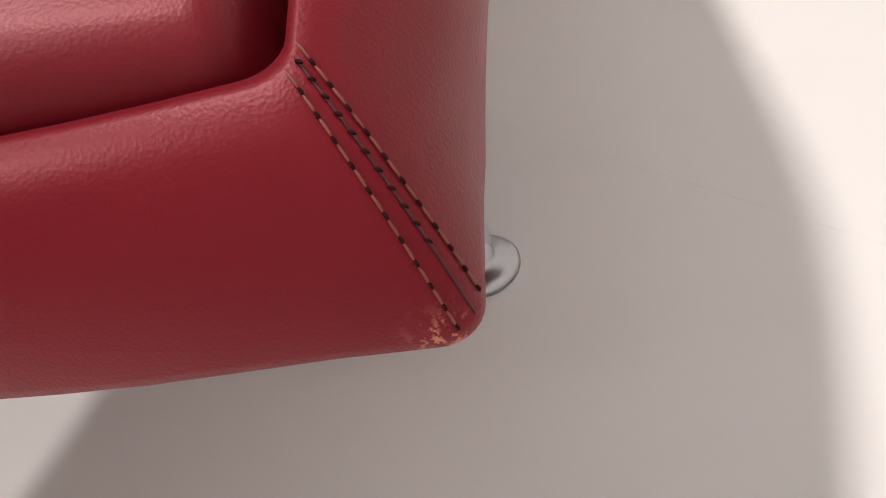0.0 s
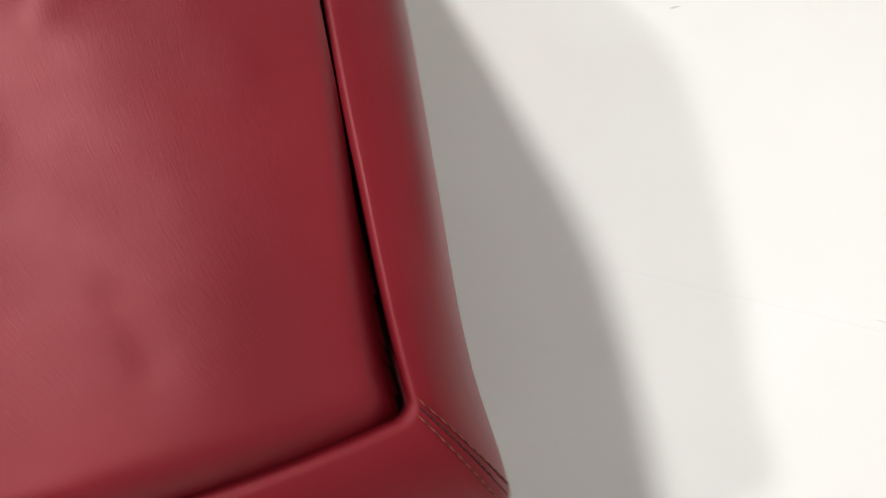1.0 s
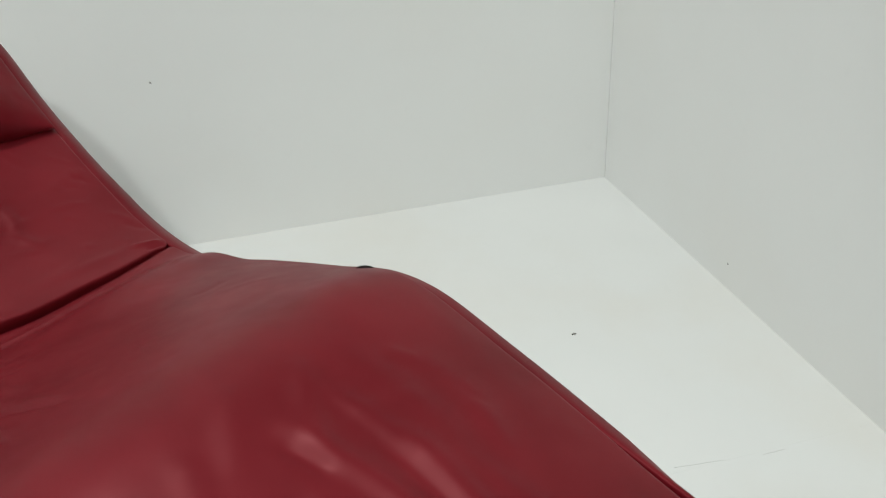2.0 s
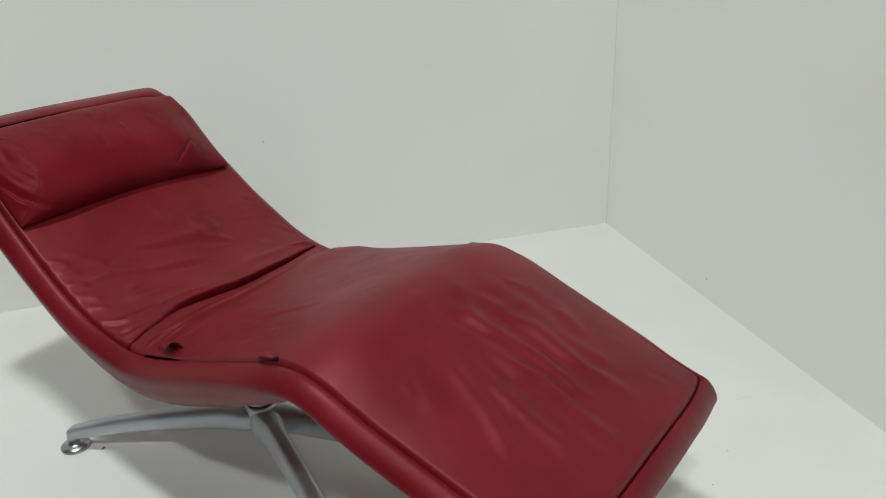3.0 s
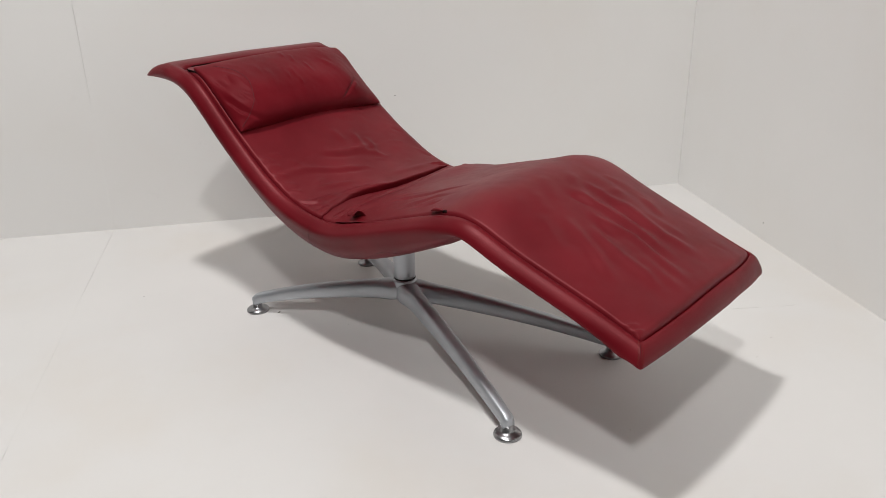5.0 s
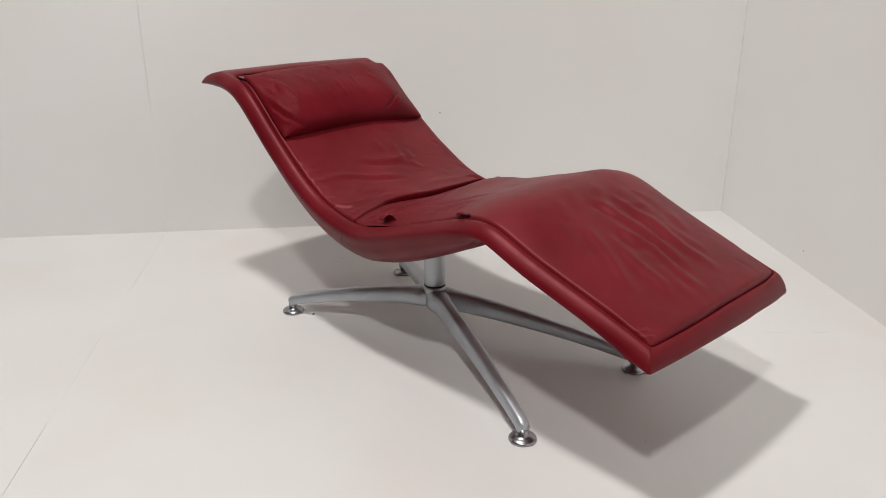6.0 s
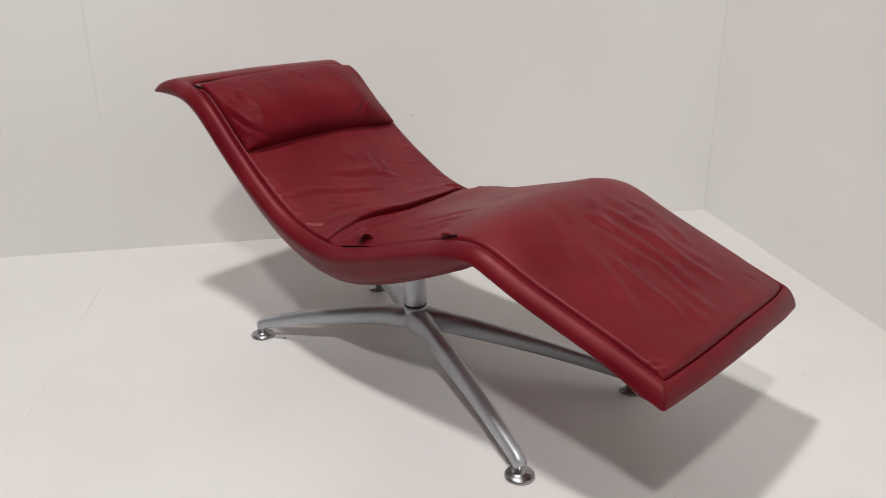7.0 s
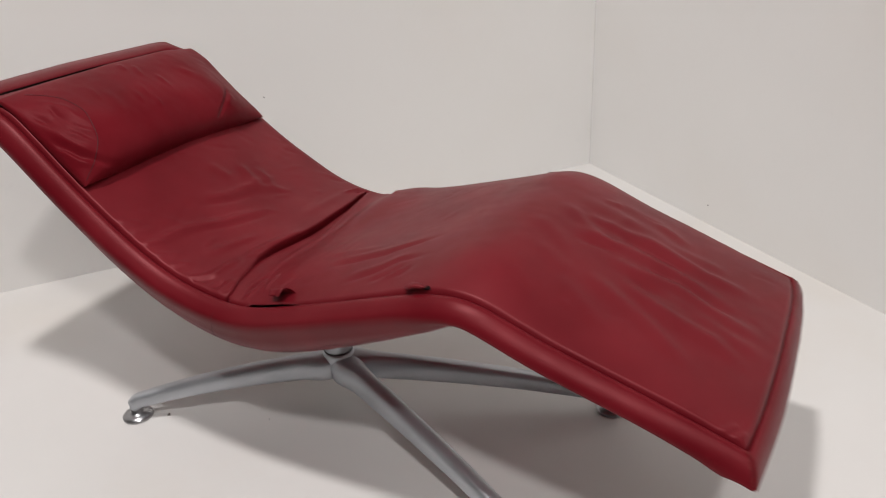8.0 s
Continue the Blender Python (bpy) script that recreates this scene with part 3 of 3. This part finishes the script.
PILLOW_FOLDS = folds_of([
    ([(-0.545, -0.262), (-0.506, -0.247), (-0.479, -0.233), (-0.450, -0.214)], -0.0032, 0.0060), ([(-0.510, -0.272), (-0.470, -0.263), (-0.444, -0.252), (-0.426, -0.235), (-0.412, -0.215), (-0.405, -0.187)], -0.0036, 0.0064),
    ([(-0.530, -0.248), (-0.504, -0.227), (-0.481, -0.213), (-0.468, -0.203)], -0.0026, 0.0058), ([(-0.541, -0.226), (-0.521, -0.233), (-0.508, -0.225)], -0.0020, 0.0045),
    ([(-0.520, -0.254), (-0.487, -0.240), (-0.46, -0.226)], 0.0026, 0.006), ([(-0.500, -0.262), (-0.462, -0.250), (-0.436, -0.232)], 0.0028, 0.0065), ([(-0.478, -0.272), (-0.44, -0.262), (-0.42, -0.246)], 0.0026, 0.006),
    ([(-0.56, -0.235), (-0.53, -0.212), (-0.505, -0.205)], 0.0020, 0.008),
    ([(-0.520, -0.018), (-0.494, -0.032)], 0.0022, 0.0042), ([(-0.532, 0.049), (-0.505, 0.041)], 0.0024, 0.0042), ([(-0.510, -0.046), (-0.487, -0.057)], 0.0020, 0.0042),
    ([(-0.486, -0.020), (-0.465, -0.026)], 0.0018, 0.0045), ([(-0.569, 0.030), (-0.541, 0.014)], 0.0020, 0.006), ([(-0.585, 0.010), (-0.563, 0.000)], 0.0020, 0.006), ([(-0.548, -0.12), (-0.52, -0.13)], 0.0014, 0.007),
    ([(-0.476, 0.200), (-0.450, 0.162), (-0.429, 0.128), (-0.416, 0.104)], -0.0030, 0.0045), ([(-0.455, 0.19), (-0.43, 0.15)], 0.0018, 0.007),
    ([(-0.53, -0.10), (-0.48, -0.12)], 0.0014, 0.010), ([(-0.54, 0.12), (-0.50, 0.15)], 0.0016, 0.010),
])


def build_pillow():
    """A stuffed bolster: a rounded wedge section that shrinks towards both ends."""
    rings = []
    for i in range(181):
        v = -1 + 2 * i / 180
        y = PIL_HALF * (0.7 * math.sin(v * math.pi / 2) + 0.3 * v)
        rings.append([pillow_point(y, 2 * math.pi * j / 128) for j in range(128)])
    return loft(rings)


pillow = part("head_pillow", build_pillow(), PILLOW_LEATHER, chair, "stuffed red leather head bolster with sewn rounded ends")


def on_pillow(a, y):
    """The skin's point over the distance a along the chair."""
    u = A(a)
    f = min(0.999, max(0.001, (u - PIL_LOW) / (PIL_HIGH - PIL_LOW)))
    c = 1 - 2 * f
    return pillow_point(y, math.acos(max(-1, min(1, math.copysign(abs(c) ** (1 / PIL_ROUND), c)))), 0.0014)


cover = BVHTree.FromPolygons([v.co for v in pillow.data.vertices], [p.vertices[:] for p in pillow.data.polygons])
for row in ([(-0.589, -0.233), (-0.567, -0.212), (-0.544, -0.192), (-0.509, -0.188), (-0.476, -0.202), (-0.450, -0.215), (-0.430, -0.236), (-0.418, -0.256), (-0.411, -0.270)],
            [(-0.476, 0.197), (-0.450, 0.160), (-0.429, 0.125), (-0.416, 0.101)]):
    fine = []
    for p in spline([on_pillow(a, y) for a, y in row], 10):
        spot, normal, _, _ = cover.find_nearest(Vector(p))
        fine.append(spot + 0.0003 * normal)
    part("seam", tube(fine, 0.0007), SEAM_RED, pillow, "fine dark seam")

for y0, n0, y1, n1 in ((-0.284, 0.004, -0.268, 0.014), (-0.280, 0.000, -0.266, 0.006)):
    row = [on_shell(A(-0.632 + 0.055 * k / 6), y0 + (y1 - y0) * k / 6, n0 + (n1 - n0) * k / 6 - 0.003 * math.sin(math.pi * k / 6)) for k in range(7)]
    part("elastic_strap", tube(row, 0.0022), DARK, chair, "dark elastic strap of the bolster")

# ---- flaps, seams and stitches on the leather ----


def flap(name, a, width, path, mat=None, label="", taper=0.25):
    """A thin leather tongue: a strip that runs along the chair for width and follows path, pairs of side distance and height."""
    line = spline([(y, n, 0) for y, n in path], 6)
    bm = bmesh.new()
    skins = []
    for lift in (0.0010, -0.0010):
        rows = []
        for k, (y, n, _) in enumerate(line):
            t = k / (len(line) - 1)
            w = width * (1 - taper * t)
            rows.append([bm.verts.new(on_shell(A(a) + w * (i / 8 - 0.5), y + 0.003 * math.sin(5 * i / 8) * t, n + lift + 0.0018 * t * (i / 4 - 1) ** 2)) for i in range(9)])
        skins.append(rows)
    top, low = skins
    for rows in skins:
        for p, q in zip(rows, rows[1:]):
            for i in range(8):
                bm.faces.new((p[i], p[i + 1], q[i + 1], q[i]))
    edge_a = top[0] + [r[-1] for r in top[1:]] + top[-1][-2::-1] + [r[0] for r in top[-2:0:-1]]
    edge_b = low[0] + [r[-1] for r in low[1:]] + low[-1][-2::-1] + [r[0] for r in low[-2:0:-1]]
    for i in range(len(edge_a)):
        j = (i + 1) % len(edge_a)
        bm.faces.new((edge_a[i], edge_a[j], edge_b[j], edge_b[i]))
    return part(name, bm, mat or LEATHER, chair, label or "small curled leather pull tab")


flap("pull_tab", 0.070, 0.054, [(-0.250, 0.006), (-0.257, 0.021), (-0.268, 0.026), (-0.279, 0.018)], taper=0.5)
# Dark tongue added for the shaded opening beside the pad at the knee.
flap("gap_shade", 0.400, 0.030, [(0.258, 0.010), (0.270, 0.0105), (0.279, 0.007)], DARK, "dark tongue for the shade beside the pad")


def loop_tab(name, a, length, y, n, wide, high, mat, label):
    """A short folded leather loop that lies along the rim, pinched at both ends."""
    rings = []
    for i in range(15):
        t = -1 + 2 * i / 14
        k = max(0.12, 1 - abs(t) ** 3) * (1 - 0.25 * t)
        ring = []
        for j in range(14):
            w = 2 * math.pi * j / 14
            lump = 1 + 0.18 * math.sin(3 * w + 4 * t)
            ring.append(on_shell(A(a) + length / 2 * t, y + wide * k * lump * math.cos(w), n + 0.003 * (1 - t * t) + high * k * math.sin(w)))
        rings.append(ring)
    return part(name, loft(rings), mat, chair, label)


loop_tab("pull_tab", 0.372, 0.040, -0.281, 0.0095, 0.0080, 0.0046, LEATHER, "small folded leather pull tab")
# Dark lump added as the tab's shadow at its end.
loop_tab("gap_shade", 0.392, 0.014, -0.277, 0.0035, 0.0050, 0.0030, DARK, "dark lump for the shade under the tab")

FACE = np.array(RIM[5:14])
FACE_LEN = np.concatenate([[0], np.cumsum(np.linalg.norm(np.diff(FACE, axis=0), axis=1))])
FACE_LEN /= FACE_LEN[-1]


def on_rim(q, side, s=0.0, lift=0.0):
    """A point of the foot corner, q from 0 at the groove to 1 at the lower edge, s metres from the mitre along the side (or, below zero, along the foot)."""
    d = float(np.interp(q, FACE_LEN, FACE[:, 0])) - lift * q
    n = float(np.interp(q, FACE_LEN, FACE[:, 1])) + lift * (1 - q)
    s = s * (1.1 - 0.35 * d / 0.0415) + 0.0030 + 0.0015 * d / 0.0415
    r = foot_radius(d)
    reach = r * math.pi / 4
    a = math.pi / 4 + max(-reach, min(reach, s)) / r
    rest = max(0.0, abs(s) - reach)
    u1, hw = U_END - FOOT_WIDE * d, half_width(U_END) - side_in(U_END, d, side > 0)
    y = hw - r + r * math.sin(a) - (rest if s < 0 else 0.0)
    u = u1 - r + r * math.cos(a) - (rest if s > 0 else 0.0) + foot_bow(side * y, d) * smooth01(1 - (rest if s > 0 else 0.0) / 0.05)
    return shell_point(u, side * y, n)


def stitch_mesh(length, radius):
    rings = []
    for i, r in enumerate((0.35, 0.85, 1, 1, 1, 0.85, 0.35)):
        x = -length / 2 + length * i / 6
        rings.append([(x, radius * r * math.cos(2 * math.pi * k / 6), radius * r * math.sin(2 * math.pi * k / 6) + 0.0002 * (1 - (2 * x / length) ** 2)) for k in range(6)])
    return loft(rings)


STITCH = mesh_of("stitch", stitch_mesh(0.0043, 0.00034), THREAD)
HOLE = mesh_of("stitch_hole", stitch_mesh(0.0019, 0.00042), DARK_THREAD)


def along(points, step):
    """Places every step metres along a line of points: place and direction."""
    out, left = [], step / 2
    for p, q in zip(points, points[1:]):
        seg = (q - p).length
        while left <= seg:
            out.append((p.lerp(q, left / seg), (q - p).normalized()))
            left += step
        left -= seg
    return out


def lay(name, mesh, p, d, parent):
    ob = new(name, mesh)
    ob.parent = parent
    ob.matrix_local = Matrix.Translation(p) @ d.to_track_quat("X", "Z").to_matrix().to_4x4()
    return ob


DS = [0.06 + 0.82 * i / 40 for i in range(41)]
for side in (1, -1):
    part("seam", tube([on_rim(d, side, 0.0, 0.0002) for d in DS], 0.0003), SEAM_RED, shell, "dark mitred seam")
    for shift in (0.0043, -0.0043):
        row = along([on_rim(d, side, shift, 0.0005) for d in DS], 0.0056)
        for p, d in row:
            lay("stitch", STITCH, p, d, shell)
            lay("stitch_hole", HOLE, p + d * 0.0028, d, shell)
    for p, d in along([on_rim(d, side, 0.0, 0.0005) for d in DS[:28]], 0.0042):
        lay("stitch_hole", HOLE, p, (d + Vector((0.0, 0.9 * side, 0.3))).normalized(), shell)

skin = BVHTree.FromPolygons([v.co for v in shell.data.vertices], [p.vertices[:] for p in shell.data.polygons])


def hull_seam(points, radius, label):
    """A fine cord laid on the hull along rough points."""
    line = []
    for p in spline(points, 6):
        spot, normal, _, _ = skin.find_nearest(Vector(p))
        line.append(spot + 0.0001 * normal)
    part("seam", tube(line, radius), SEAM_RED, shell, label)


hull_seam([(0.064, -0.285, 0.330), (0.109, -0.286, 0.338), (0.140, -0.291, 0.352), (0.171, -0.295, 0.371), (0.216, -0.296, 0.389), (0.243, -0.280, 0.384), (0.252, -0.251, 0.373)], 0.00035, "fine seam across the hull")
hull_seam([(-0.066, -0.314, 0.395), (-0.071, -0.317, 0.371), (-0.081, -0.307, 0.345), (-0.082, -0.291, 0.320)], 0.0004, "short seam on the rim")

# ---- the base ----
HUB = (-0.005, -0.025)
base_z = 0.155
part("column", lathe([(0.0305, base_z + 0.003), (0.032, base_z + 0.006), (0.032, base_z + 0.03), (0.033, 0.31), (0.033, 0.36)], 40, HUB), METAL, chair, "satin grey metal column")
part("column_ring", lathe([(0.029, base_z - 0.003), (0.0325, base_z - 0.001), (0.0325, base_z + 0.003), (0.029, base_z + 0.004)], 40, HUB), RUBBER, chair, "black ring")
hub = part("hub", lathe([(0.020, 0.088), (0.032, 0.092), (0.035, 0.100), (0.036, 0.120), (0.036, 0.140), (0.0355, base_z - 0.006), (0.034, base_z - 0.002), (0.033, base_z - 0.001)], 40, HUB), METAL, chair)


def build_leg(length):
    """A cast arm along +x with flat flanks that tapers, arches down and turns into a short boss over its foot."""
    rings = []
    n, around = 44, 28
    for i in range(n + 1):
        t = i / n
        x = (length + 0.0145) * (1 - (1 - t) ** 1.15)
        g = x / length
        top = 0.150 - 0.050 * g - 0.041 * g ** 2.4
        deep = 0.061 - 0.028 * g
        wide = 0.0262 - 0.0100 * g + 0.012 * math.exp(-((x - 0.036) / 0.032) ** 2)
        if x > length - 0.016:
            e = min(1.0, (x - length + 0.016) / 0.0305)
            top -= 0.010 * e ** 3
            deep += 0.008 * smooth01(2 * e) - 0.030 * e ** 4
            wide = max(0.004, 0.0162 * math.sqrt(max(0.0, 1 - max(0.0, (x - length) / 0.0150) ** 2)))
        ring = []
        for j in range(around):
            a = 2 * math.pi * j / around
            c, s = math.cos(a), math.sin(a)
            yy = wide * math.copysign(abs(c) ** 0.60, c) * (1.0 - 0.15 * s)
            zz = top - deep / 2 + deep / 2 * math.copysign(abs(s) ** 0.66, s)
            ring.append((x, yy, zz))
        rings.append(ring)
    return loft(rings)


def build_glide():
    return lathe([(0.033, 0.0), (0.0345, 0.0025), (0.0345, 0.0055), (0.032, 0.0085), (0.024, 0.0115), (0.0175, 0.0135), (0.0145, 0.0165), (0.0140, 0.034)], 36)


FEET = [(-0.425, -0.27), (0.578, -0.273), (0.566, 0.216), (-0.429, 0.208)]
glide_mesh = mesh_of("foot_glide", build_glide(), CHROME)
for fx, fy in FEET:
    dx, dy = fx - HUB[0], fy - HUB[1]
    length = math.hypot(dx, dy)
    leg = part("leg", build_leg(length), METAL, chair)
    leg.matrix_local = pose(HUB[0], HUB[1], 0, 0, 0, math.degrees(math.atan2(dy, dx)))
    glide = new("foot_glide", glide_mesh)
    glide.parent = leg
    glide.matrix_local = pose(length, 0, 0)
    glide["label"] = "round chrome foot"

# ---- floor and wall boards ----


def boards(parent, name, dims, mat):
    for d in dims:
        part(name, box(*d, 0.0001, 1), mat, parent, smooth=False)


xs = [(X_LEFT, X_JOINT - 2.5 * GAP), (X_JOINT + 2.5 * GAP, X_WALL)]
ys = [(Y_JOINT + GAP / 8, Y_WALL), (Y_JOINT - 1.22, Y_JOINT - GAP / 8), (Y_JOINT - 2.44, Y_JOINT - 1.22 - 2 * GAP), (-4.8, Y_JOINT - 2.44 - 2 * GAP)]
boards(floor, "floor_board", [(x0, x1, y0, y1, -0.014, 0.0) for x0, x1 in xs for y0, y1 in ys], FLOOR_PAINT)
boards(floor, "joint_filler", [(X_JOINT - 2.3 * GAP, X_JOINT + 2.3 * GAP, y0, y1, -0.012, -depth) for y0, y1, depth in
                               ((0.10, 0.462, 0.0), (-0.16, 0.10, 0.0006), (-0.40, -0.16, 0.0001), (0.70, 0.78, 0.0004))], FLOOR_PAINT)
boards(wall_back, "joint_filler", [(X_JOINT - 2.3 * GAP, X_JOINT + 2.3 * GAP, Y_WALL + depth, Y_WALL + 0.012, z0, z1) for z0, z1, depth in
                                   ((0.05, 0.52, 0.0003), (0.95, 1.4, 0.0005))], WALL_PAINT)
boards(wall_back, "wall_board", [(x0, x1, Y_WALL, Y_WALL + 0.013, -0.012, 2.5) for x0, x1 in xs], WALL_PAINT)
boards(wall_side, "wall_board", [(X_WALL, X_WALL + 0.013, y0, y1, -0.012, 2.5) for y0, y1 in ((-1.376, Y_WALL - 0.0006), (-3.816, -1.378), (-4.8, -3.818))], WALL_PAINT)

# ---- small marks ----


def speck(x, y, z, size, seed, wall=""):
    """A flat crumb of dirt with a ragged rim."""
    rnd = random.Random(seed)
    bm = bmesh.new()
    n = 11
    rim = []
    for i in range(n):
        r = size * rnd.uniform(0.55, 1.0)
        a = 2 * math.pi * i / n
        rim.append((r * math.cos(a) * 1.25, r * math.sin(a) * 0.8))
    low = [bm.verts.new((px, py, 0)) for px, py in rim]
    top = [bm.verts.new((px * 0.7, py * 0.7, size * 0.28)) for px, py in rim]
    for i in range(n):
        j = (i + 1) % n
        bm.faces.new((low[i], low[j], top[j], top[i]))
    bm.faces.new(top)
    bm.faces.new(low)
    ob = new("dirt_speck", mesh_of("dirt_speck", bm, SPECK))
    turn = {"": (0, 0, rnd.uniform(0, 360)), "back": (90, 0, 0), "side": (90, rnd.uniform(0, 90), -90)}[wall]
    ob.matrix_world = pose(x, y, z, *turn)
    place = "white painted wall" if wall else "white painted floor"
    return tagged(ob, "tiny dark speck of dirt on the " + place, "dirt", group="specks of dirt")


SPECKS = [(1.004, 0.318, 0.0055), (0.714, 0.329, 0.003), (-0.366, 0.179, 0.0052), (0.939, -0.401, 0.0018), (-0.804, 0.397, 0.0020), (0.459, -0.642, 0.0015),
          (0.476, -0.725, 0.0014), (-0.158, 0.048, 0.0020), (-0.272, 0.671, 0.0022), (1.038, -0.311, 0.0018)]
for i, (x, y, size) in enumerate(SPECKS):
    speck(x, y, 0.0, size, i)
speck(0.148, Y_WALL, 0.475, 0.0034, 31, "back")
speck(X_WALL, 0.382, 0.064, 0.003, 32, "side")


def streak(x, y, length, width, turn, seed):
    """A thin scuffed line on the floor paint, broken and uneven."""
    rnd = random.Random(seed)
    n = 9
    line = [(length * (i / n - 0.5), width * rnd.uniform(-0.6, 0.6)) for i in range(n + 1)]
    bm = bmesh.new()
    rows = []
    for i, (px, py) in enumerate(line):
        w = width * rnd.uniform(0.25, 0.5) * (0.15 if i in (0, n) else 1)
        rows.append([bm.verts.new((px, py + d * w, h)) for d, h in ((-1, 0.0), (-0.6, 0.0004), (0.6, 0.0004), (1, 0.0))])
    for p, q in zip(rows, rows[1:]):
        for k in range(3):
            bm.faces.new((p[k], p[k + 1], q[k + 1], q[k]))
        bm.faces.new((p[3], p[0], q[0], q[3]))
    bm.faces.new(rows[0])
    bm.faces.new(rows[-1])
    ob = new("scuff_mark", mesh_of("scuff_mark", bm, SCUFF))
    ob.matrix_world = pose(x, y, 0.0, 0, 0, turn)
    return tagged(ob, "faint grey scuffed streak on the white painted floor", "scuff mark", group="scuff marks")


STREAKS = [(1.203, -0.139, 0.048, 0.0020, -1), (1.06, -0.124, 0.10, 0.0011, -6)]
for i, (x, y, length, width, turn) in enumerate(STREAKS):
    streak(x, y, length, width, turn, 60 + i)
